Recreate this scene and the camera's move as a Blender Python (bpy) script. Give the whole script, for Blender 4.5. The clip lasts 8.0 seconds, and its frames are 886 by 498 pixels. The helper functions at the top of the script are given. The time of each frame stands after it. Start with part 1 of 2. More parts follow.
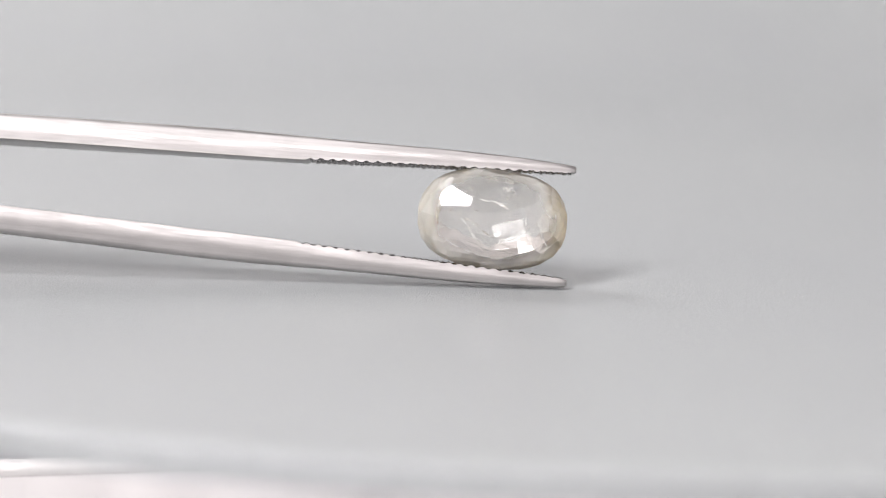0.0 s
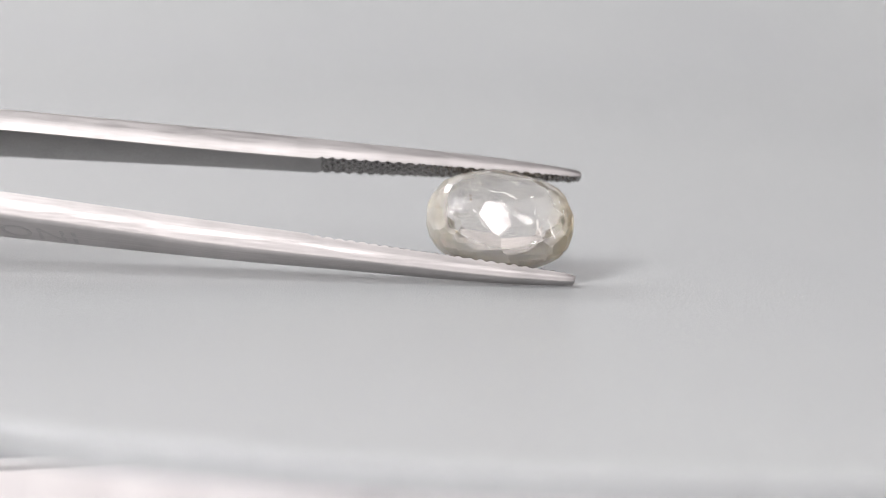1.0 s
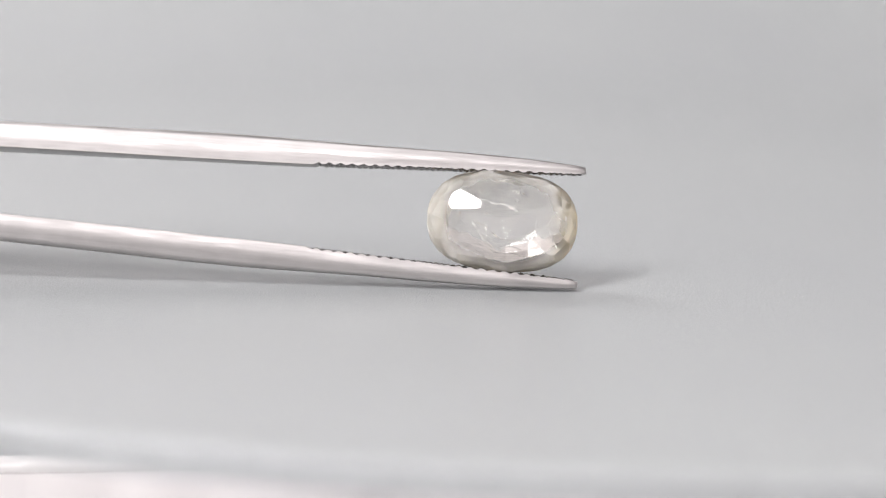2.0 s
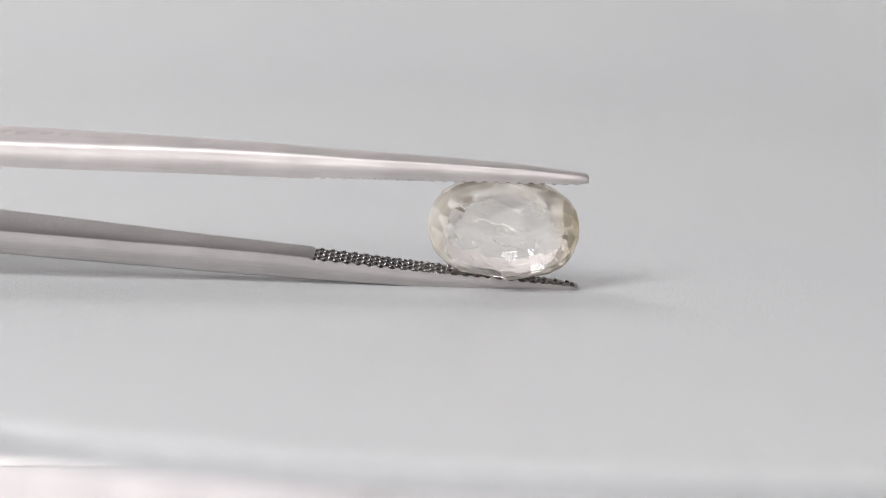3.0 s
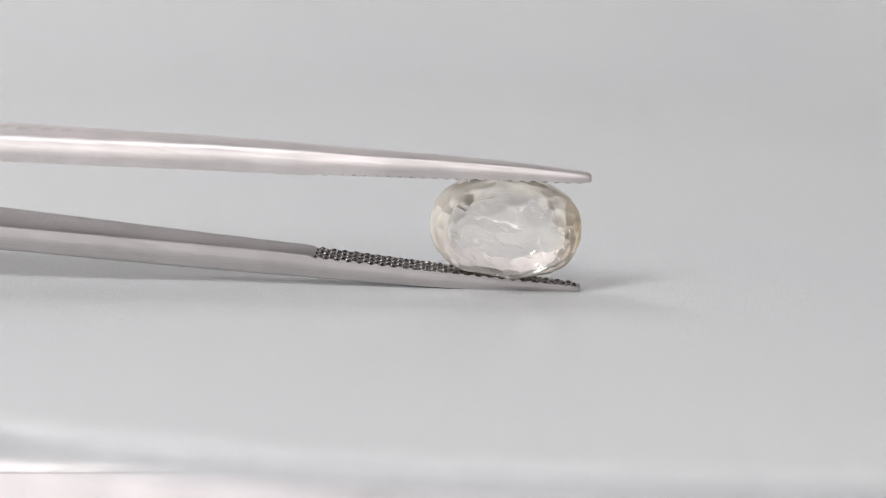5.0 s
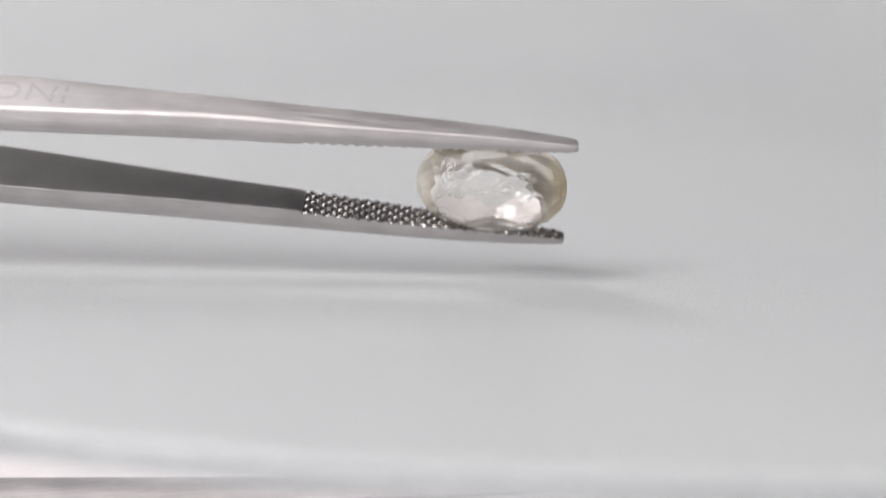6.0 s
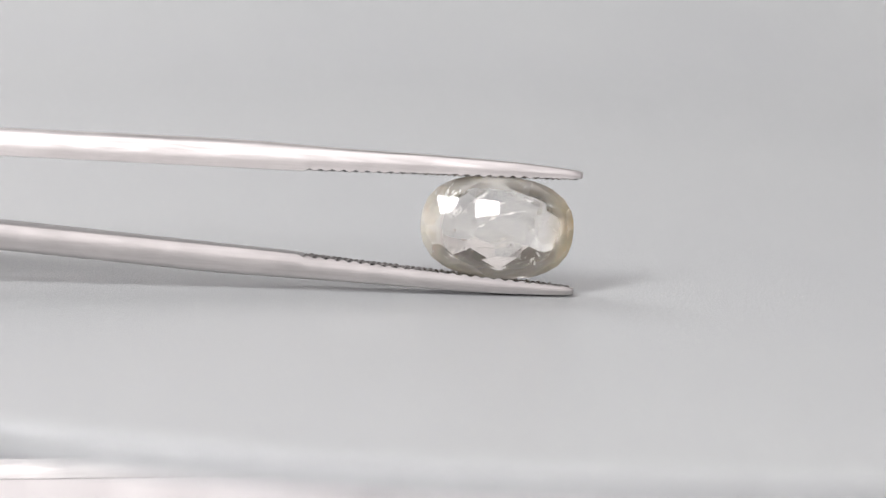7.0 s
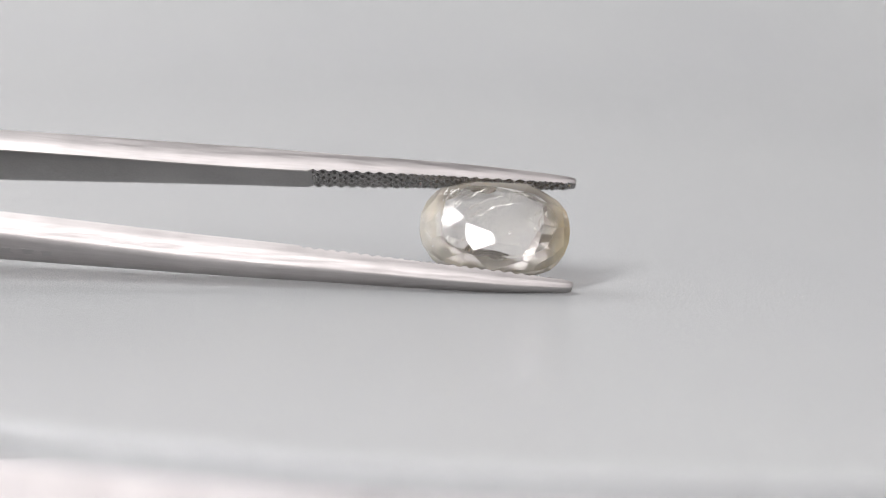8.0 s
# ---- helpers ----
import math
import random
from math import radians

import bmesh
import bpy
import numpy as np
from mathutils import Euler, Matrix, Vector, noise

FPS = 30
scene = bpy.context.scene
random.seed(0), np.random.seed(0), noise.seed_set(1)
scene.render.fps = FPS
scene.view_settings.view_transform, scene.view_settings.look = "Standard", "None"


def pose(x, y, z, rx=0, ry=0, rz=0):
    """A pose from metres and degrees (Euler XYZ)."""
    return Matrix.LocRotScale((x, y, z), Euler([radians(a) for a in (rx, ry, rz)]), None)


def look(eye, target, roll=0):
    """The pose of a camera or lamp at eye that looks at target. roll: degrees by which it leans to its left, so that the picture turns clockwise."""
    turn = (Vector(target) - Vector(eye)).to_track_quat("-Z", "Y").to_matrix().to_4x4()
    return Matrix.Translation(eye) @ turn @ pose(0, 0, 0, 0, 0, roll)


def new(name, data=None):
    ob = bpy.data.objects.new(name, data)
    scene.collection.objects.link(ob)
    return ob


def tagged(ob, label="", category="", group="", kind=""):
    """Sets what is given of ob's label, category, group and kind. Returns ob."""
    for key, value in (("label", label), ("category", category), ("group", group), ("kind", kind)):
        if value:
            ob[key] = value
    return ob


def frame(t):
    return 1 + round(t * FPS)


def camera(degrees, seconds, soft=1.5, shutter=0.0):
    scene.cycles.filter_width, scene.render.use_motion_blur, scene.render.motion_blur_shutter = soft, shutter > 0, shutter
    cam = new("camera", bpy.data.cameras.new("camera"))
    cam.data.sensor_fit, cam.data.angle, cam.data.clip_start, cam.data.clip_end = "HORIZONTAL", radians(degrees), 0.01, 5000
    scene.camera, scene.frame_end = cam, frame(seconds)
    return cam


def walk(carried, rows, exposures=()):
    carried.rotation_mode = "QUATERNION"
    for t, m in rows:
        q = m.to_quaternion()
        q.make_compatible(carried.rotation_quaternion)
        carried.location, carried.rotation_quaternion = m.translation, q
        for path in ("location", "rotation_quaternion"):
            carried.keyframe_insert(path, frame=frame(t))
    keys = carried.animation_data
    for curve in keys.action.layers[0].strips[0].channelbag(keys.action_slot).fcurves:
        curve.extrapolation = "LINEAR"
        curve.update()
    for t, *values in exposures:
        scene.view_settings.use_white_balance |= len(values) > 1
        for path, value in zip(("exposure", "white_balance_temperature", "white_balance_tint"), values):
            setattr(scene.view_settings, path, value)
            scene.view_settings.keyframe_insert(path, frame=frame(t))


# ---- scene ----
MM = 0.001

# ---- camera: stands still, close to the stone ----
EYE, AHEAD = Vector((0.0, -0.10723, 0.02467)), Vector((0.0, 0.97922, -0.20279))
cam = camera(30.0, 8.0, soft=1.0, shutter=0.3)
STAND = look(EYE, EYE + AHEAD, 1.5)
walk(cam, [(0.0, STAND), (8.0, STAND)])
cam.data.dof.use_dof = True
cam.data.dof.focus_distance = 0.1088
cam.data.dof.aperture_fstop = 14.0

# ---- light: a soft lamp above and behind the camera, two tall panels at the left, a curtained window behind ----
world = bpy.data.worlds.new("world")
scene.world = world
world.use_nodes = True
world.node_tree.nodes["Background"].inputs[0].default_value = (0.9, 0.93, 1.0, 1)
world.node_tree.nodes["Background"].inputs[1].default_value = 0.05


def area_lamp(name, eye, target, sx, sy, power, colour):
    data = bpy.data.lights.new(name, "AREA")
    data.shape, data.size, data.size_y, data.energy, data.color = "RECTANGLE", sx, sy, power, colour
    ob = new(name, data)
    ob.matrix_world = look(eye, target)
    return ob


area_lamp("key_lamp", (-0.06, -0.74, 0.48), (0, 0, 0), 0.22, 0.20, 2.85, (1.0, 0.955, 0.96))
area_lamp("left_panel", (-0.46, -0.40, 0.62), (0.02, 0.02, 0), 0.16, 0.45, 7.4, (1.0, 0.985, 0.99))
area_lamp("left_panel", (-0.46, 0.36, 0.62), (0.02, 0.02, 0), 0.16, 0.40, 3.1, (1.0, 0.98, 0.985))
area_lamp("back_window", (-0.36, 0.88, 0.35), (-0.36, 0, 0.35), 0.60, 0.34, 0.7, (1.0, 0.97, 0.97))


# ---- materials ----
def nodes_of(name):
    m = bpy.data.materials.new(name)
    m.use_nodes = True
    return m, m.node_tree, m.node_tree.nodes["Principled BSDF"]


def noise_node(tree, scale, detail=3.0, stretch=(1, 1, 1)):
    co = tree.nodes.new("ShaderNodeTexCoord")
    mp = tree.nodes.new("ShaderNodeMapping")
    mp.inputs["Scale"].default_value = stretch
    tx = tree.nodes.new("ShaderNodeTexNoise")
    tx.inputs["Scale"].default_value = scale
    tx.inputs["Detail"].default_value = detail
    tree.links.new(co.outputs["Object"], mp.inputs[0])
    tree.links.new(mp.outputs[0], tx.inputs["Vector"])
    return tx


def ramp_node(tree, source, low, high, a=0.35, b=0.65):
    rp = tree.nodes.new("ShaderNodeValToRGB")
    rp.color_ramp.elements[0].position, rp.color_ramp.elements[1].position = a, b
    rp.color_ramp.elements[0].color, rp.color_ramp.elements[1].color = (*low, 1), (*high, 1)
    tree.links.new(source, rp.inputs[0])
    return rp


def bump_node(tree, source, strength, distance, into, before=None):
    bp = tree.nodes.new("ShaderNodeBump")
    bp.inputs["Strength"].default_value, bp.inputs["Distance"].default_value = strength, distance
    tree.links.new(source, bp.inputs["Height"])
    if before:
        tree.links.new(before.outputs[0], bp.inputs["Normal"])
    tree.links.new(bp.outputs[0], into.inputs["Normal"])
    return bp


def grey_board_material():
    m, t, p = nodes_of("satin_grey_board")
    big = noise_node(t, 18.0, 2.0)
    rp = ramp_node(t, big.outputs[0], (0.420, 0.433, 0.440), (0.442, 0.455, 0.458))
    fine = noise_node(t, 8000.0, 1.0)
    speck = ramp_node(t, fine.outputs[0], (0.76, 0.76, 0.76), (1.20, 1.20, 1.20), 0.38, 0.62)
    both = t.nodes.new("ShaderNodeMixRGB")
    both.blend_type = "MULTIPLY"
    both.inputs[0].default_value = 1.0
    t.links.new(rp.outputs[0], both.inputs[1])
    t.links.new(speck.outputs[0], both.inputs[2])
    t.links.new(both.outputs[0], p.inputs["Base Color"])
    rr = ramp_node(t, fine.outputs[0], (0.17, 0.17, 0.17), (0.27, 0.27, 0.27))
    t.links.new(rr.outputs[0], p.inputs["Roughness"])
    p.inputs["Specular IOR Level"].default_value = 0.45
    bump_node(t, fine.outputs[0], 1.0, 0.00006, p)
    return m


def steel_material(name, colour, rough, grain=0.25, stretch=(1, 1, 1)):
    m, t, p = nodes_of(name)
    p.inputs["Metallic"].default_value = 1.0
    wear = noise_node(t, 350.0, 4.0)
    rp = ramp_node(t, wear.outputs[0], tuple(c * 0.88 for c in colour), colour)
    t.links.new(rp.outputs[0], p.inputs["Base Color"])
    brush = noise_node(t, 7000.0, 3.0, stretch)
    rr = ramp_node(t, brush.outputs[0], (rough * 0.8,) * 3, (rough * 1.2,) * 3)
    t.links.new(rr.outputs[0], p.inputs["Roughness"])
    bump_node(t, brush.outputs[0], grain, 0.00002, p)
    return m


def stone_material():
    m, t, p = nodes_of("pale_straw_crystal")
    tint = noise_node(t, 260.0, 3.0)
    rp = ramp_node(t, tint.outputs[0], (1.0, 0.96, 0.90), (1.0, 0.985, 0.97), 0.3, 0.55)
    along = t.nodes.new("ShaderNodeTexCoord")
    parts = t.nodes.new("ShaderNodeSeparateXYZ")
    t.links.new(along.outputs["Object"], parts.inputs[0])
    scaled = t.nodes.new("ShaderNodeMath")
    scaled.operation = "MULTIPLY"
    scaled.inputs[1].default_value = 200.0
    t.links.new(parts.outputs[0], scaled.inputs[0])
    end = ramp_node(t, scaled.outputs[0], (1, 1, 1), (1.0, 0.82, 0.50), 0.60, 1.0)
    both = t.nodes.new("ShaderNodeMixRGB")
    both.blend_type = "MULTIPLY"
    both.inputs[0].default_value = 1.0
    t.links.new(rp.outputs[0], both.inputs[1])
    t.links.new(end.outputs[0], both.inputs[2])
    t.links.new(both.outputs[0], p.inputs["Base Color"])
    p.inputs["Transmission Weight"].default_value = 1.0
    p.inputs["IOR"].default_value = 1.76
    p.inputs["Roughness"].default_value = 0.0
    milk = t.nodes.new("ShaderNodeBsdfPrincipled")
    warm = t.nodes.new("ShaderNodeMixRGB")
    warm.blend_type = "MULTIPLY"
    warm.inputs[0].default_value = 1.0
    warm.inputs[2].default_value = (1.0, 0.84, 0.71, 1)
    t.links.new(end.outputs[0], warm.inputs[1])
    t.links.new(warm.outputs[0], milk.inputs["Base Color"])
    milk.inputs["Subsurface Weight"].default_value = 1.0
    milk.inputs["Subsurface Radius"].default_value = (1.0, 1.0, 1.0)
    milk.inputs["Subsurface Scale"].default_value = 0.005
    milk.inputs["Roughness"].default_value = 0.12
    mix = t.nodes.new("ShaderNodeMixShader")
    # cloudy towards the worn rim, clear in the middle, with drifting veils
    co = t.nodes.new("ShaderNodeTexCoord")
    mp = t.nodes.new("ShaderNodeMapping")
    mp.inputs["Scale"].default_value = (1 / 0.0050, 0, 1 / 0.0033)
    far = t.nodes.new("ShaderNodeVectorMath")
    far.operation = "LENGTH"
    t.links.new(co.outputs["Object"], mp.inputs[0])
    t.links.new(mp.outputs[0], far.inputs[0])
    rim = ramp_node(t, far.outputs["Value"], (0, 0, 0), (0.22, 0.22, 0.22), 0.68, 1.0)
    cloud = noise_node(t, 420.0, 4.0)
    veil = ramp_node(t, cloud.outputs[0], (0.02, 0.02, 0.02), (0.13, 0.13, 0.13), 0.45, 0.75)
    dull = ramp_node(t, scaled.outputs[0], (0.26, 0.26, 0.26), (0, 0, 0), 0.0, 0.32)
    rest = t.nodes.new("ShaderNodeMath")
    rest.operation = "ADD"
    shift = t.nodes.new("ShaderNodeMath")
    shift.operation = "ADD"
    shift.inputs[1].default_value = 1.0
    t.links.new(scaled.outputs[0], shift.inputs[0])
    t.links.new(shift.outputs[0], dull.inputs[0])
    amount = t.nodes.new("ShaderNodeMath")
    amount.operation = "ADD"
    t.links.new(rim.outputs[0], rest.inputs[0])
    t.links.new(dull.outputs[0], rest.inputs[1])
    t.links.new(rest.outputs[0], amount.inputs[0])
    t.links.new(veil.outputs[0], amount.inputs[1])
    t.links.new(amount.outputs[0], mix.inputs[0])
    t.links.new(p.outputs[0], mix.inputs[1])
    t.links.new(milk.outputs[0], mix.inputs[2])
    t.links.new(mix.outputs[0], t.nodes["Material Output"].inputs[0])
    return m


def plain_material(name, colour, rough=0.6):
    m, t, p = nodes_of(name)
    soft = noise_node(t, 6.0, 4.0)
    rp = ramp_node(t, soft.outputs[0], tuple(c * 0.95 for c in colour), colour)
    t.links.new(rp.outputs[0], p.inputs["Base Color"])
    p.inputs["Roughness"].default_value = rough
    return m


def curtain_material():
    m, t, p = nodes_of("white_curtain_cloth")
    weave = noise_node(t, 900.0, 2.0)
    rp = ramp_node(t, weave.outputs[0], (0.78, 0.76, 0.76), (0.86, 0.84, 0.84))
    t.links.new(rp.outputs[0], p.inputs["Base Color"])
    p.inputs["Roughness"].default_value = 0.9
    thin = t.nodes.new("ShaderNodeBsdfTranslucent")
    t.links.new(rp.outputs[0], thin.inputs[0])
    mix = t.nodes.new("ShaderNodeMixShader")
    mix.inputs[0].default_value = 0.6
    t.links.new(p.outputs[0], mix.inputs[1])
    t.links.new(thin.outputs[0], mix.inputs[2])
    t.links.new(mix.outputs[0], t.nodes["Material Output"].inputs[0])
    return m


def veil_material():
    """Healed cracks that reach the surface: broken, bright, glinting white."""
    m, t, p = nodes_of("bright_veil")
    grain = noise_node(t, 2600.0, 3.0)
    p.inputs["Base Color"].default_value = (0.97, 0.95, 0.91, 1)
    p.inputs["Roughness"].default_value = 0.18
    bump_node(t, grain.outputs[0], 1.0, 0.00008, p)
    gaps = noise_node(t, 1500.0, 3.0)
    cover = ramp_node(t, gaps.outputs[0], (0.05, 0.05, 0.05), (0.85, 0.85, 0.85), 0.40, 0.62)
    clear = t.nodes.new("ShaderNodeBsdfTransparent")
    mix = t.nodes.new("ShaderNodeMixShader")
    t.links.new(cover.outputs[0], mix.inputs[0])
    t.links.new(clear.outputs[0], mix.inputs[1])
    t.links.new(p.outputs[0], mix.inputs[2])
    t.links.new(mix.outputs[0], t.nodes["Material Output"].inputs[0])
    return m


def mirror_material():
    m, t, p = nodes_of("silvered_plate")
    film = noise_node(t, 40.0, 4.0)
    rp = ramp_node(t, film.outputs[0], (0.86, 0.86, 0.865), (0.90, 0.90, 0.90))
    t.links.new(rp.outputs[0], p.inputs["Base Color"])
    p.inputs["Metallic"].default_value = 1.0
    p.inputs["Roughness"].default_value = 0.015
    return m


BOARD = grey_board_material()
STEEL = steel_material("brushed_steel", (0.56, 0.535, 0.53), 0.54, 0.2, (0.03, 1, 1))
# the arms' steel again, darkened: the shade between the arms is in its colour
STEEL_INNER_SHADED = steel_material("shaded_inner_steel", (0.30, 0.29, 0.285), 0.36, 0.03)
# cut teeth: darker still, with their dark reflections and shading put into the colour
STEEL_TEETH_SHADED = steel_material("shaded_cut_steel", (0.25, 0.24, 0.235), 0.25, 0.2)
STONE = stone_material()
SPECK = plain_material("brown_speck", (0.30, 0.17, 0.07))
ETCH = steel_material("etched_steel", (0.50, 0.48, 0.48), 0.6)
VEIL = veil_material()
DUST = plain_material("pale_dust", (0.75, 0.72, 0.66))
WALL = plain_material("white_wall", (0.82, 0.80, 0.80))
CEILING = plain_material("grey_ceiling", (0.18, 0.18, 0.19))
CURTAIN = curtain_material()
MIRROR = mirror_material()


def mesh_of(name, bm, material, smooth=False):
    me = bpy.data.meshes.new(name)
    bmesh.ops.recalc_face_normals(bm, faces=bm.faces)
    for f in bm.faces:
        f.smooth = smooth
    bm.to_mesh(me)
    bm.free()
    me.materials.append(material)
    return me


def part(name, bm, material, parent, label="", smooth=False):
    ob = new(name, mesh_of(name, bm, material, smooth))
    ob.parent = parent
    return tagged(ob, label)


def grid_bm(rows):
    bm = bmesh.new()
    vs = [[bm.verts.new(p) for p in r] for r in rows]
    for i in range(len(vs) - 1):
        for j in range(len(vs[0]) - 1):
            bm.faces.new((vs[i][j], vs[i][j + 1], vs[i + 1][j + 1], vs[i + 1][j]))
    return bm


def box_bm(x0, x1, y0, y1, z0, z1):
    bm = bmesh.new()
    bmesh.ops.create_cube(bm, size=1)
    for v in bm.verts:
        v.co = (x0 if v.co.x < 0 else x1, y0 if v.co.y < 0 else y1, z0 if v.co.z < 0 else z1)
    return bm


def table(tab, x):
    """Straight steps between the (place, value) pairs, which run from the tip (0) backwards."""
    xs, ys = [a for a, _ in tab][::-1], [b for _, b in tab][::-1]
    return float(np.interp(x, xs, ys))


# ---- structure: the grey board, sweeping up behind, rolling over in front ----
def front_line(x):
    """How far ahead the board's front bend begins, at x."""
    return -0.0364 + 0.0049 * min(2.4, max(0.0, (0.010 - x) / 0.031)) ** 2.0


THICKNESS, ROUND = 0.0009, 0.00028  # the board's thickness, and the radius of its rounded front edge


def build_board():
    rows = []
    for i in range(97):
        x = -0.32 + 0.64 * i / 96
        f = front_line(x)
        row = []
        row.append((x, f + 0.0002, -THICKNESS))
        row.append((x, f - ROUND, -THICKNESS))
        for k in range(8):
            a = radians(90 - 90 * k / 7)
            row.append((x, f - ROUND * math.sin(a), -ROUND + ROUND * math.cos(a)))
        for k in range(1, 9):
            row.append((x, f + (0.12 - f) * k / 8, 0))
        for k in range(1, 9):
            a = radians(45 * k / 8)
            row.append((x, 0.12 + 0.16 * math.sin(a), 0.16 * (1 - math.cos(a))))
        for k in range(8, -1, -1):
            a = radians(45 * k / 8)
            row.append((x, 0.12 + (0.16 + THICKNESS) * math.sin(a), 0.16 - (0.16 + THICKNESS) * math.cos(a)))
        rows.append(row)
    ob = new("ground", mesh_of("ground", grid_bm(rows), BOARD, True))
    return tagged(ob, "grey satin board with a rounded front edge, sweeping up behind", "backdrop", kind="structure")


def build_room():
    for name, b in (("wall_north", (-0.9, 0.9, 0.9, 1.0, -0.75, 1.1)), ("wall_south", (-0.9, 0.9, -1.1, -1.0, -0.75, 1.1)),
                    ("wall_west", (-1.0, -0.9, -1.1, 1.0, -0.75, 1.1)), ("wall_east", (0.9, 1.0, -1.1, 1.0, -0.75, 1.1)),
                    ("ceiling", (-1.0, 1.0, -1.1, 1.0, 1.1, 1.2)), ("floor", (-1.0, 1.0, -1.1, 1.0, -0.85, -0.75))):
        tagged(new(name, mesh_of(name, box_bm(*b), CEILING if name == "ceiling" else WALL)), "plain white painted surface", "wall", kind="structure")
    tagged(new("desk", mesh_of("desk", box_bm(-0.5, 0.5, -0.35, 0.55, -0.749, -0.0055), WALL)), "plain white desk under the mirror plate", "desk", kind="structure")
    tagged(new("plinth", mesh_of("plinth", box_bm(-0.2, 0.2, 0.0265, 0.12, -0.0055, -0.0010), WALL)), "low white block that carries the board", "block", kind="structure")
    # the polished plate leans a little, its front raised; the board's front edge lies on it
    bm = box_bm(-0.20, 0.20, -0.062, 0.056, -0.003, 0)
    bmesh.ops.bevel(bm, geom=bm.edges[:], offset=0.0004, segments=2, affect="EDGES")
    bm.transform(pose(0, -0.031, -0.00097, -1.45))
    tagged(new("mirror_plate", mesh_of("mirror_plate", bm, MIRROR)), "polished mirror plate leaning under the grey board's edge", "mirror")
    # a thin white curtain before the window, in soft upright folds
    rows = []
    for i in range(181):
        u = i / 180
        x = -0.70 + 0.65 * u
        y = 0.83 + 0.012 * math.sin(70 * u + 2.2 * math.sin(9 * u)) + 0.005 * math.sin(163 * u)
        rows.append([(x, y + 0.003 * math.sin(20 * u + k), 0.16 + 0.09 * k) for k in range(6)])
    bm = grid_bm(rows)
    tagged(new("curtain", mesh_of("curtain", bm, CURTAIN, True)), "thin white curtain hanging in soft upright folds before the window", "curtain", kind="structure")


build_board()
build_room()

# ---- tweezers ----
GAP = ((0, 3.38), (-5, 3.2), (-10, 3.0), (-18, 2.66), (-38, 2.15), (-112, 0.02))
THICK = ((0, .66), (-.6, .74), (-4.5, 1.1), (-8.2, 1.3), (-15.8, 1.55), (-18.5, 1.72), (-23, 1.86), (-38, 1.78), (-112, 1.5))
WIDTH = ((0, 1.0), (-1, 1.15), (-4.8, 1.62), (-8.6, 2.0), (-12.4, 2.3), (-16.2, 2.55), (-20, 2.75), (-24, 3.0), (-27.5, 3.4), (-31.3, 3.9),
         (-35, 4.35), (-39, 4.75), (-60, 6.4), (-90, 8.3), (-112, 9))
TEETH_FROM = -17.9


def arm_stations():
    xs = [-122, -116, -112, -100, -90, -80, -70, -60, -52, -46]
    xs += [-42 + i for i in range(24)]
    xs += [TEETH_FROM - 0.02, TEETH_FROM + 0.35] + [-17 + 0.8 * i for i in range(20)] + [-0.9, -0.5, -0.2, -0.05, 0]
    return sorted(xs)


def smooth_table(tab, x):
    reach = min(3.5, max(0.0, -x * 0.5))
    return sum(table(tab, x + reach * k / 6) for k in range(-6, 7)) / 13


def arm_bm(side):
    """One arm: flat inside, upright flanks, rounded shoulders and a gently domed back."""
    bm = bmesh.new()
    rings = []
    for x in arm_stations():
        g, t, w = smooth_table(GAP, x), smooth_table(THICK, x), smooth_table(WIDTH, x) / 2
        sunk = 0.17 if x > TEETH_FROM else 0.0
        sunk = min(sunk, 0.3 * t)
        nose = 1.0 if x < -0.25 else 0.97 if x < -0.1 else 0.92 if x < -0.01 else 0.82
        low = sunk + (1 - nose) * 0.2 * t
        # upright flanks, round shoulders (fuller further back), a gently domed back
        s = min(1.0, max(0.0, (-x - 12) / 12))
        w, r = w * nose, (0.13 + 0.10 * s) * t
        r = min(r, 0.6 * w)
        top = 0.965 * t - r
        bulge = 0.075 * t
        prof = [(w - 0.03 * t, low + 0.03)] + [(w - bulge * (2 * f - 0.85) ** 2, low + 0.05 + (top - low - 0.05) * f) for f in (0.12, 0.35, 0.6, 0.85)]
        r_in = bulge * 1.15 ** 2
        prof += [(w - r_in - r + r * math.cos(radians(18 * k)), 0.965 * t - r + r * math.sin(radians(18 * k))) for k in range(6)] + [(0.5 * (w - r), 0.99 * t), (0, t)]
        ring = prof + [(-y, z) for y, z in prof[-2::-1]] + [(-w + 0.05 + 0.06 * t, low), (w - 0.05 - 0.06 * t, low)]
        rings.append([bm.verts.new((x * MM, y * MM, side * (g + z * (nose if z > t * 0.5 else 1)) * MM)) for y, z in ring])
    n = len(rings[0])
    for a, b in zip(rings, rings[1:]):
        for i in range(n):
            bm.faces.new((a[i], a[(i + 1) % n], b[(i + 1) % n], b[i]))
    bm.faces.new(rings[0])
    bm.faces.new(rings[-1])
    return bm


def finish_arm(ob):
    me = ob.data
    # inner flat face gets the darkened steel, its shade painted in
    me.materials.append(STEEL_INNER_SHADED)
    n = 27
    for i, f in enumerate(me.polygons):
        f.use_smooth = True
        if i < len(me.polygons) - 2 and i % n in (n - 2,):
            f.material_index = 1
    es = ob.modifiers.new("edges", "EDGE_SPLIT")
    es.split_angle = radians(42)


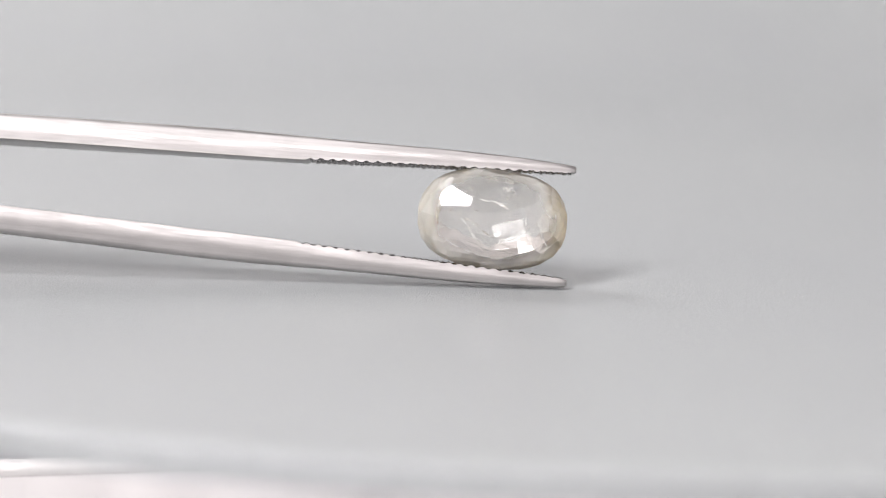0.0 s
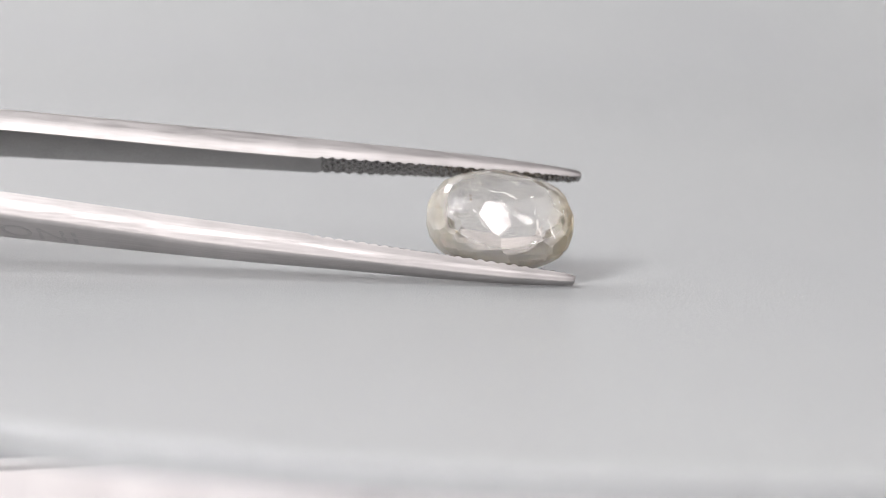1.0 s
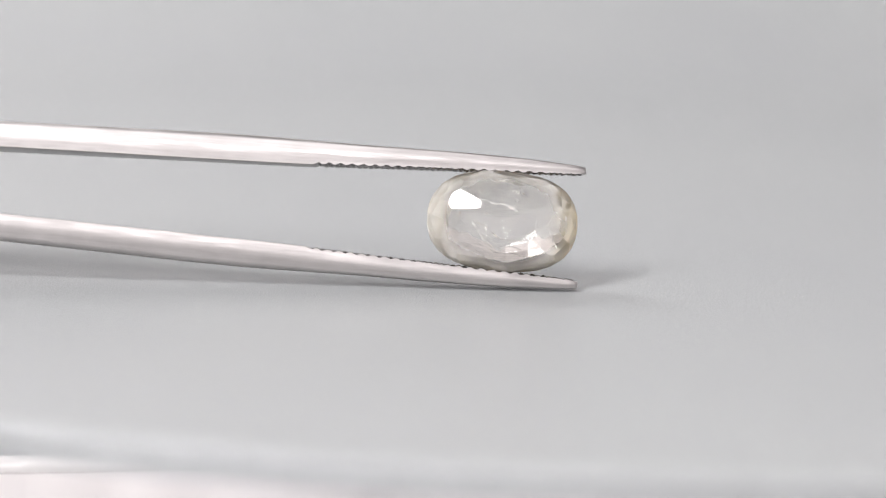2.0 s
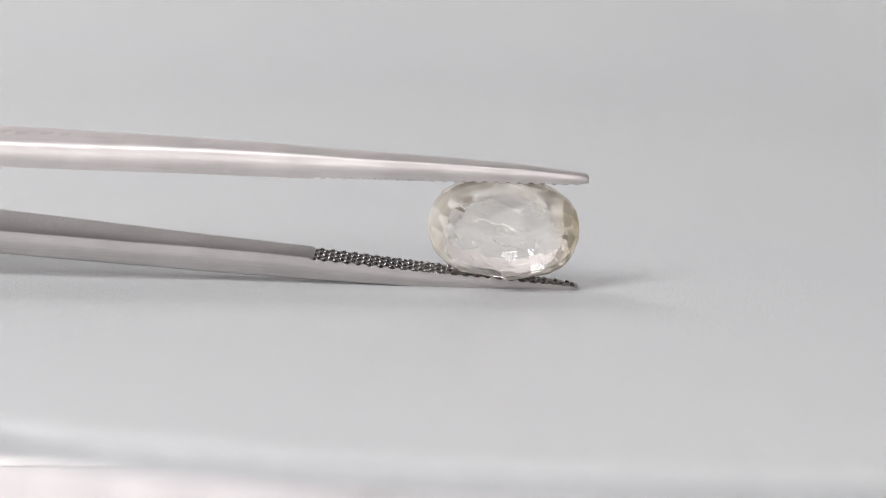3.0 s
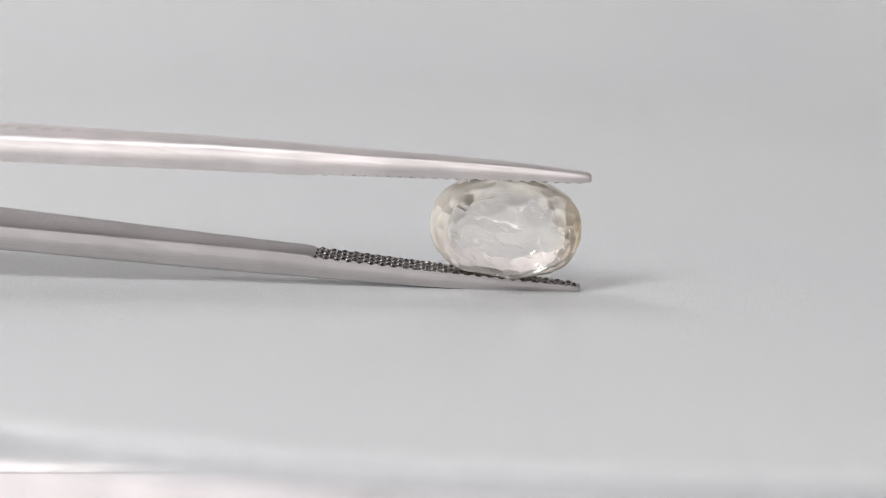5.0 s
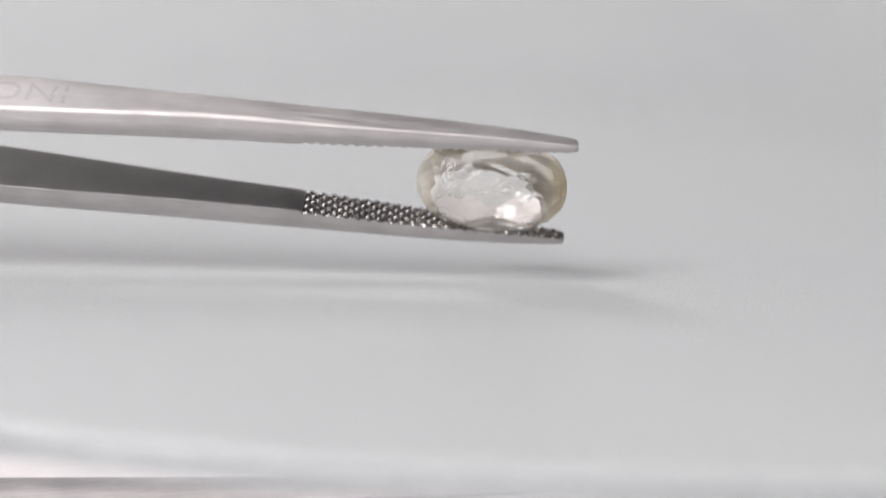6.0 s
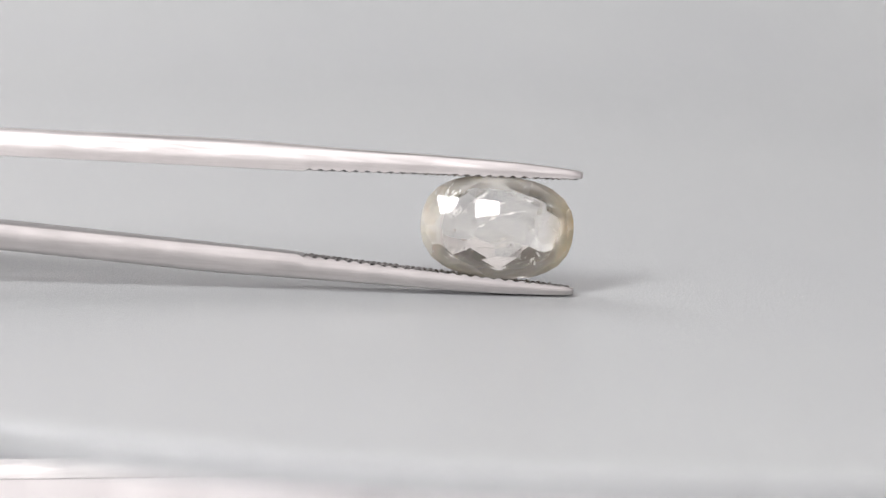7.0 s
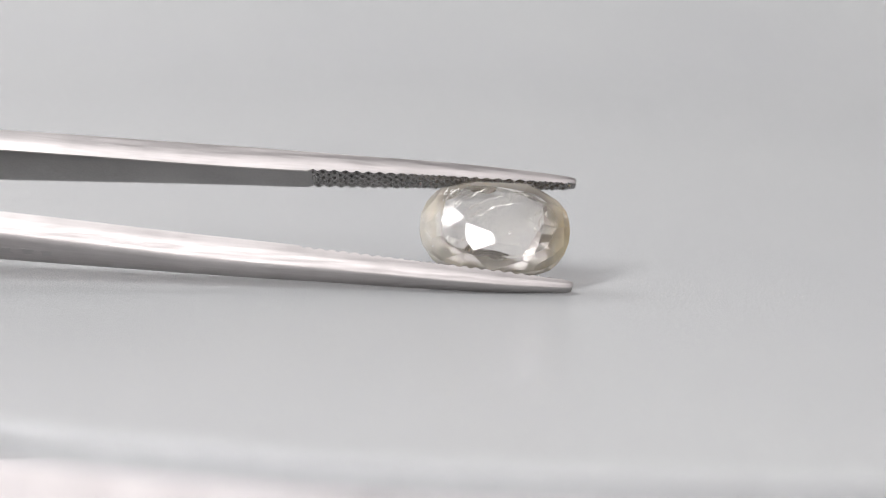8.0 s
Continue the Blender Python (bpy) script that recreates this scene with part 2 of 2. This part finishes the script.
def teeth_bm(side):
    """Rounded diamond knurling on the sunk inner face, cut off flush at the flanks so that their edge is scalloped."""
    pitch, across = 0.75, 0.80
    rng = random.Random(4)
    worn = [rng.uniform(0.86, 1.0) for _ in range(400)]
    rows, feet = [], []
    steps, wide = 200, 30
    for i in range(steps + 1):
        x = TEETH_FROM + 0.30 + (-0.28 - TEETH_FROM - 0.30) * i / steps
        g, t = smooth_table(GAP, x), smooth_table(THICK, x)
        w = smooth_table(WIDTH, x) / 2 - 0.028 * t
        base = g + min(0.17, 0.3 * t)
        row = []
        for j in range(wide + 1):
            y = w * (2 * j / wide - 1)
            u, v = x / pitch, y / across
            h = abs(math.sin(math.pi * (u + v)) * math.sin(math.pi * (u - v)))
            h = 0.20 * min(1, t / 0.9) * h ** 0.75 * (0.75 if j in (0, wide) else 1) * worn[(round(2 * u) * 7 + round(2 * v) * 13) % 400]
            row.append(Vector((x, y, side * (base + 0.03 - h))) * MM)
        rows.append(row)
        feet.append(side * (base + 0.07) * MM)
    bm = grid_bm(rows)
    for j in (0, wide):
        for i in range(steps):
            p, q = rows[i][j], rows[i + 1][j]
            ring = [bm.verts.new(c) for c in (p, q, (q.x, q.y, feet[i + 1]), (p.x, p.y, feet[i]))]
            bm.faces.new(ring).material_index = 1
    for i in (0, steps):
        for j in range(wide):
            p, q = rows[i][j], rows[i][j + 1]
            bm.faces.new([bm.verts.new(c) for c in (p, q, (q.x, q.y, feet[i]), (p.x, p.y, feet[i]))])
    return bm


def word_bm(text, x, height):
    """Letters on the outer back of the lower arm, which run backwards from x."""
    data = bpy.data.curves.new("word", "FONT")
    data.body, data.size, data.extrude, data.align_y, data.space_character = text, height / 0.72, 0.03, "CENTER", 1.05
    ob = bpy.data.objects.new("word", data)
    me = bpy.data.meshes.new_from_object(ob)
    bm = bmesh.new()
    bm.from_mesh(me)
    for v in bm.verts:
        at = x - v.co.x
        dome = 1 - 0.02 * min(1.0, abs(v.co.y) / 1.4)
        z = smooth_table(GAP, at) + smooth_table(THICK, at) * dome
        v.co = Vector((at, v.co.y, -(z + (0.02 if v.co.z > 0 else -0.04)))) * MM
    bpy.data.objects.remove(ob)
    bpy.data.curves.remove(data)
    bpy.data.meshes.remove(me)
    return bm


def build_tweezers():
    root = new("tweezers")
    tagged(root, "brushed stainless steel gem tweezers with knurled tips, gripping the stone", "tweezers")
    for side in (1, -1):
        arm = part("arm", arm_bm(side), STEEL, root, "brushed steel arm")
        finish_arm(arm)
        teeth = part("grip_teeth", teeth_bm(side), STEEL_TEETH_SHADED, arm, "diamond-cut gripping teeth", True)
        teeth.data.materials.append(STEEL)
        if side < 0:
            part("etched_word", word_bm("INOX", -32.9, 2.05), ETCH, arm, "word etched in the steel")
            continue
        # a worn mark that cannot be read: plain bars cut in the back of the arm
        for x, length, y in ((-38.4, 0.9, 0.2), (-37.0, 1.0, 0.0), (-35.5, 0.8, 0.15), (-34.3, 0.7, 0.1)):
            z = smooth_table(GAP, x) + smooth_table(THICK, x)
            bm = box_bm((x - length / 2) * MM, (x + length / 2) * MM, (y - 0.4) * MM, (y + 0.4) * MM, (z - 0.05) * MM, (z + 0.006) * MM)
            part("etched_mark", bm, ETCH, arm, "worn etched mark")
    bm = box_bm(-121.5 * MM, -113 * MM, -4 * MM, 4 * MM, -0.6 * MM, 0.6 * MM)
    part("weld_block", bm, STEEL, root)
    return root


# ---- the stone ----
STONE_AT = -5.25


LONG, TALL = 4.97, 3.32           # half length and half height of the oval girdle
FRONT_DEEP, BACK_DEEP = 2.75, 2.0  # how far the two domes stand out from it

# each facet: degrees of tilt from the dome's axis, degrees round it, how deep it is cut
FRONT_FACETS = [(9, 262, 0.952), (9, 310, 0.948), (15, 95, 0.948), (31, 68, 0.935), (31, 108, 0.925), (24, 137, 0.935), (17, 187, 0.945), (40, 176, 0.955), (24, 4, 0.95),
                (41, 2, 0.955), (34, 35, 0.95), (33, 215, 0.95), (22, 238, 0.948), (37, 250, 0.945), (23, 296, 0.95), (36, 290, 0.95), (36, 326, 0.945)]
FRONT_FACETS += [(46 + 3 * math.sin(1.1 * k), 26 + 32.7 * k + 6 * math.sin(2.7 * k), 0.958 + 0.012 * math.sin(2.2 * k)) for k in range(11)]
FRONT_FACETS += [(56 + 3 * math.sin(2.3 * k), 12 + 22.5 * k + 5 * math.sin(1.7 * k), 0.968 + 0.012 * math.sin(3.1 * k)) for k in range(16)]
FRONT_FACETS += [(70 + 3 * math.sin(1.9 * k), 4 + 20 * k + 3 * math.sin(2.9 * k), 0.985 + 0.008 * math.sin(4.3 * k)) for k in range(18)]
BACK_FACETS = [(1, 90, 0.93), (21, 322, 0.946), (17, 48, 0.948), (12, 78, 0.948), (14, 106, 0.944), (19, 136, 0.945), (15, 230, 0.945), (12.5, 257, 0.947), (12.5, 284, 0.947), (15, 312, 0.945), (19, 2, 0.955), (20, 178, 0.955)]
BACK_FACETS += [(25 + 2 * math.sin(2.0 * k), 35 + 45 * k + 6 * math.sin(1.6 * k), 0.952 + 0.008 * math.sin(2.6 * k)) for k in range(8)]
BACK_FACETS += [(36 + 3 * math.sin(2.7 * k), 18 + 36 * k + 5 * math.sin(2.1 * k), 0.955 + 0.012 * math.sin(3.7 * k)) for k in range(10)]
BACK_FACETS += [(56 + 4 * math.sin(1.3 * k), 8 + 24 * k + 4 * math.sin(3.3 * k), 0.975 + 0.010 * math.sin(2.9 * k)) for k in range(15)]


def oval(q, power=2.45):
    c, s = math.cos(q), math.sin(q)
    return LONG * math.copysign(abs(c) ** (2 / power), c), TALL * math.copysign(abs(s) ** (2 / power), s)


PLANES = []  # the ground facets, as (normal, distance)


def skin(x, z, way):
    """The stone's surface over (x, z): the height of its front (-1) or back (1) dome."""
    return way * min((d - n.x * x - n.z * z) / abs(n.y) for n, d in PLANES if n.y * way > 0)


def stone_bm():
    """A thick oval blank, cut facet by facet as a cutter grinds it."""
    edge = np.array([oval(2 * math.pi * k / 180) for k in range(180)])
    bm = bmesh.new()
    ends = []
    for y in (-4.0, 4.0):
        ends.append([bm.verts.new((oval(2 * math.pi * (k + 0.3 * math.sin(5 * k)) / 30)[0], y, oval(2 * math.pi * (k + 0.3 * math.sin(5 * k)) / 30)[1])) for k in range(30)])
    bm.faces.new(ends[0])
    bm.faces.new(ends[1])
    for k in range(30):
        bm.faces.new((ends[0][k], ends[0][(k + 1) % 30], ends[1][(k + 1) % 30], ends[1][k]))
    for facets, way, deep in ((FRONT_FACETS, -1, FRONT_DEEP), (BACK_FACETS, 1, BACK_DEEP)):
        for tilt, turn, depth in facets:
            a, q = radians(tilt), radians(turn)
            n = Vector((math.sin(a) * math.cos(q), way * math.cos(a), math.sin(a) * math.sin(q)))
            reach = 0.0
            for k in range(46):
                f = radians(2 * k)
                out, up = math.sin(f) ** (2 / 2.2), deep * math.cos(f) ** (2 / 2.2)
                reach = max(reach, out * float((edge @ np.array((n.x, n.z))).max()) + up * abs(n.y))
            PLANES.append((n, reach * depth))
            got = bmesh.ops.bisect_plane(bm, geom=bm.verts[:] + bm.edges[:] + bm.faces[:], dist=1e-5, plane_co=n * reach * depth, plane_no=n, clear_outer=True)
            rim = [e for e in got["geom_cut"] if isinstance(e, bmesh.types.BMEdge)]
            if rim:
                bmesh.ops.holes_fill(bm, edges=rim, sides=0)
    bmesh.ops.scale(bm, vec=(MM, MM, MM), verts=bm.verts)
    return bm


def build_stone():
    gem = new("gemstone", mesh_of("gemstone", stone_bm(), STONE))
    tagged(gem, "pale straw-coloured faceted oval crystal held between steel tweezer tips", "gemstone")
    rng = random.Random(3)
    for x, y, z, r in ((-1.9, -0.6, 0.75, 0.07), (-2.5, 0.3, 0.35, 0.06), (-1.4, -0.5, 1.5, 0.05)):
        bm = bmesh.new()
        bmesh.ops.create_icosphere(bm, subdivisions=1, radius=r * MM)
        for v in bm.verts:
            v.co = Vector((v.co.x * rng.uniform(0.6, 1.6), v.co.y, v.co.z * rng.uniform(0.5, 1.3))) + Vector((x, y, z)) * MM
        part("inclusion", bm, SPECK, gem, "tiny brown inclusion inside the crystal")
    # bright healed cracks: thin wavering slivers that reach the surface of the front (-1) or back (1) dome
    for way, x, z, length, wide, turn in ((-1, -1.6, -0.9, 1.5, 0.10, -55), (-1, -1.0, -1.5, 1.0, 0.08, -45), (-1, 2.3, -0.8, 1.9, 0.12, -72), (-1, 3.3, -1.0, 1.4, 0.10, -62),
                                          (-1, -0.5, 1.0, 2.6, 0.07, -8), (-1, 0.5, 0.75, 0.9, 0.12, -22), (-1, -2.6, -1.9, 0.9, 0.10, -30), (-1, 0.9, 1.9, 0.6, 0.10, 50),
                                          (1, 0.35, -0.9, 2.7, 0.13, -18), (1, -1.35, -1.8, 1.4, 0.12, -38), (1, -1.2, 0.0, 1.1, 0.08, -30), (1, -0.4, -1.35, 1.7, 0.09, -24),
                                          (1, 2.9, 1.6, 0.8, 0.12, 40), (1, 2.4, 0.2, 0.9, 0.10, 60), (1, 1.9, -1.9, 1.0, 0.08, 15)):
        c, s = math.cos(radians(turn)), math.sin(radians(turn))
        rows = []
        for i in range(17):
            u = i / 16 - 0.5
            half = wide * (1 - (2 * u) ** 2) * rng.uniform(0.25, 0.6) + 0.01
            bend = 0.16 * length * u * u + 0.04 * math.sin(14 * u + x) + rng.uniform(-0.015, 0.015)
            row = []
            for k in (-1, 1):
                px, pz = x + u * length * c - (bend + half * k) * s, z + u * length * s + (bend + half * k) * c
                row.append(Vector((px, skin(px, pz, way) + way * 0.012, pz)) * MM)
            rows.append(row)
        bm = grid_bm(rows)
        bmesh.ops.solidify(bm, geom=bm.faces[:], thickness=0.012 * MM)
        part("feather_inclusion", bm, VEIL, gem, "bright healed crack in the crystal")
    # fingerprints of short wriggling tubes
    bm = bmesh.new()
    for way, count, mx, mz, sx, sz in ((1, 40, -2.8, -1.1, 0.35, 0.40), (1, 30, -2.6, 1.4, 0.45, 0.35), (1, 22, -3.2, -2.0, 0.40, 0.20), (1, 12, 2.4, 1.9, 0.5, 0.2),
                                       (-1, 10, -2.2, 1.2, 0.3, 0.2), (-1, 10, 3.6, -0.2, 0.25, 0.6), (-1, 8, 0.8, 1.8, 0.3, 0.15)):
        for i in range(count):
            cx, cz = mx + rng.gauss(0, sx), mz + rng.gauss(0, sz)
            q, n = radians(100 + rng.gauss(0, 40)), rng.randint(2, 4)
            fat = rng.uniform(0.015, 0.035)
            ring = None
            for k in range(n + 1):
                px, pz = cx + 0.09 * k * math.cos(q) + rng.uniform(-0.03, 0.03), cz + 0.09 * k * math.sin(q)
                y = skin(px, pz, way)
                now = [bm.verts.new(Vector((px + fat * math.cos(a), y + fat * 0.6 * math.sin(a), pz)) * MM) for a in (0.5, 2.6, 4.7)]
                if ring:
                    for j in range(3):
                        bm.faces.new((ring[j], ring[(j + 1) % 3], now[(j + 1) % 3], now[j]))
                ring = now
    part("fingerprint_inclusion", bm, VEIL, gem, "wriggling white fingerprint veil inside the crystal")
    return gem


def build_dust():
    rng = random.Random(8)
    bm = bmesh.new()
    for i in range(60):
        at = Vector((rng.uniform(11, 24), rng.gauss(0.5, 2.0), 0.01)) * MM
        got = bmesh.ops.create_icosphere(bm, subdivisions=1, radius=rng.uniform(0.012, 0.035) * MM)
        for v in got["verts"]:
            v.co = Vector((v.co.x * 1.4, v.co.y, v.co.z * 0.7)) + at
    ob = new("dust", mesh_of("dust", bm, DUST))
    tagged(ob, "scattered pale dust specks lying on the grey board", "dust", kind="stuff")


build_dust()
tweezers = build_tweezers()
gemstone = build_stone()

TWEEZER_PATH = (
    (0.0, pose(0.00847, 0.00079, 0.00404, -14.76, 3.69, -0.82)),
    (0.2, pose(0.00854, 0.00117, 0.00400, -20.16, 3.65, -0.45)),
    (0.4, pose(0.00862, 0.00148, 0.00398, -23.00, 3.66, -0.03)),
    (0.6, pose(0.00875, 0.00166, 0.00389, -27.20, 3.88, 0.29)),
    (0.8, pose(0.00891, 0.00196, 0.00378, -30.78, 4.03, 0.51)),
    (1.0, pose(0.00903, 0.00224, 0.00370, -32.02, 4.08, 0.43)),
    (1.2, pose(0.00919, 0.00145, 0.00396, -22.93, 3.62, -0.10)),
    (1.4, pose(0.00921, 0.00044, 0.00413, -6.53, 3.05, -1.09)),
    (1.6, pose(0.00907, 0.00043, 0.00383, 5.85, 2.72, -1.01)),
    (1.8, pose(0.00897, -0.00002, 0.00379, 8.19, 2.66, -1.33)),
    (2.0, pose(0.00911, 0.00017, 0.00409, -13.58, 2.97, -0.88)),
    (2.2, pose(0.00909, 0.00134, 0.00383, -28.43, 3.53, 0.35)),
    (2.5, pose(0.00911, 0.00105, 0.00382, -32.17, 3.40, 0.10)),
    (2.8, pose(0.00916, 0.00037, 0.00380, -17.71, 3.08, -0.47)),
    (3.0, pose(0.00920, -0.00032, 0.00378, 6.26, 2.77, -1.04)),
    (3.3, pose(0.00922, -0.00061, 0.00377, 12.89, 2.63, -1.29)),
    (3.5, pose(0.00923, -0.00014, 0.00380, 9.95, 2.47, -1.08)),
    (3.6, pose(0.00920, -0.00007, 0.00387, 3.55, 2.67, -1.02)),
    (3.9, pose(0.00909, 0.00063, 0.00391, -24.20, 3.31, 0.12)),
    (4.2, pose(0.00909, 0.00130, 0.00376, -30.24, 3.40, 0.31)),
    (4.5, pose(0.00910, 0.00111, 0.00376, -29.17, 3.32, 0.15)),
    (4.8, pose(0.00917, 0.00016, 0.00377, -5.72, 2.94, -0.65)),
    (5.0, pose(0.00932, -0.00068, 0.00389, 4.26, 3.08, -1.10)),
    (5.3, pose(0.00941, -0.00074, 0.00401, -16.16, 3.53, -0.91)),
    (5.4, pose(0.00897, -0.00274, 0.00262, -50.47, 6.24, -1.30)),
    (5.5, pose(0.00835, -0.00313, 0.00206, -58.80, 7.10, -1.17)),
    (5.6, pose(0.00873, 0.00008, 0.00469, -102.53, 4.96, -1.17)),
    (5.7, pose(0.00854, 0.00039, 0.00629, -114.97, 4.37, 0.40)),
    (5.8, pose(0.00862, 0.00172, 0.00867, -138.42, 3.54, 0.20)),
    (5.9, pose(0.00844, 0.00176, 0.00836, -147.28, 3.32, 0.27)),
    (6.0, pose(0.00836, 0.00077, 0.00632, -153.96, 3.98, -0.02)),
    (6.1, pose(0.00844, 0.00038, 0.00504, -157.12, 4.57, 0.05)),
    (6.2, pose(0.00862, -0.00190, 0.00362, -156.78, 5.02, -1.30)),
    (6.4, pose(0.00861, -0.00222, 0.00361, -156.31, 4.81, -1.65)),
    (6.5, pose(0.00864, -0.00212, 0.00364, -157.20, 4.80, -1.80)),
    (6.6, pose(0.00846, -0.00170, 0.00372, -164.63, 4.72, -2.13)),
    (6.8, pose(0.00881, -0.00148, 0.00391, -178.66, 3.60, -2.45)),
    (7.0, pose(0.00872, -0.00167, 0.00409, 171.71, 2.82, -1.03)),
    (7.2, pose(0.00862, -0.00150, 0.00408, 165.91, 2.66, -1.13)),
    (7.4, pose(0.00864, -0.00082, 0.00398, 160.08, 2.44, -1.26)),
    (7.6, pose(0.00859, -0.00019, 0.00383, 151.99, 2.39, -0.42)),
    (7.8, pose(0.00863, 0.00021, 0.00367, 146.49, 2.37, -0.24)),
    (8.0, pose(0.00864, 0.00033, 0.00360, 144.57, 2.51, -0.23)),
)


def motions():
    walk(tweezers, TWEEZER_PATH)
    walk(gemstone, [(t, m @ pose(STONE_AT * MM, 0, 0)) for t, m in TWEEZER_PATH])


motions()
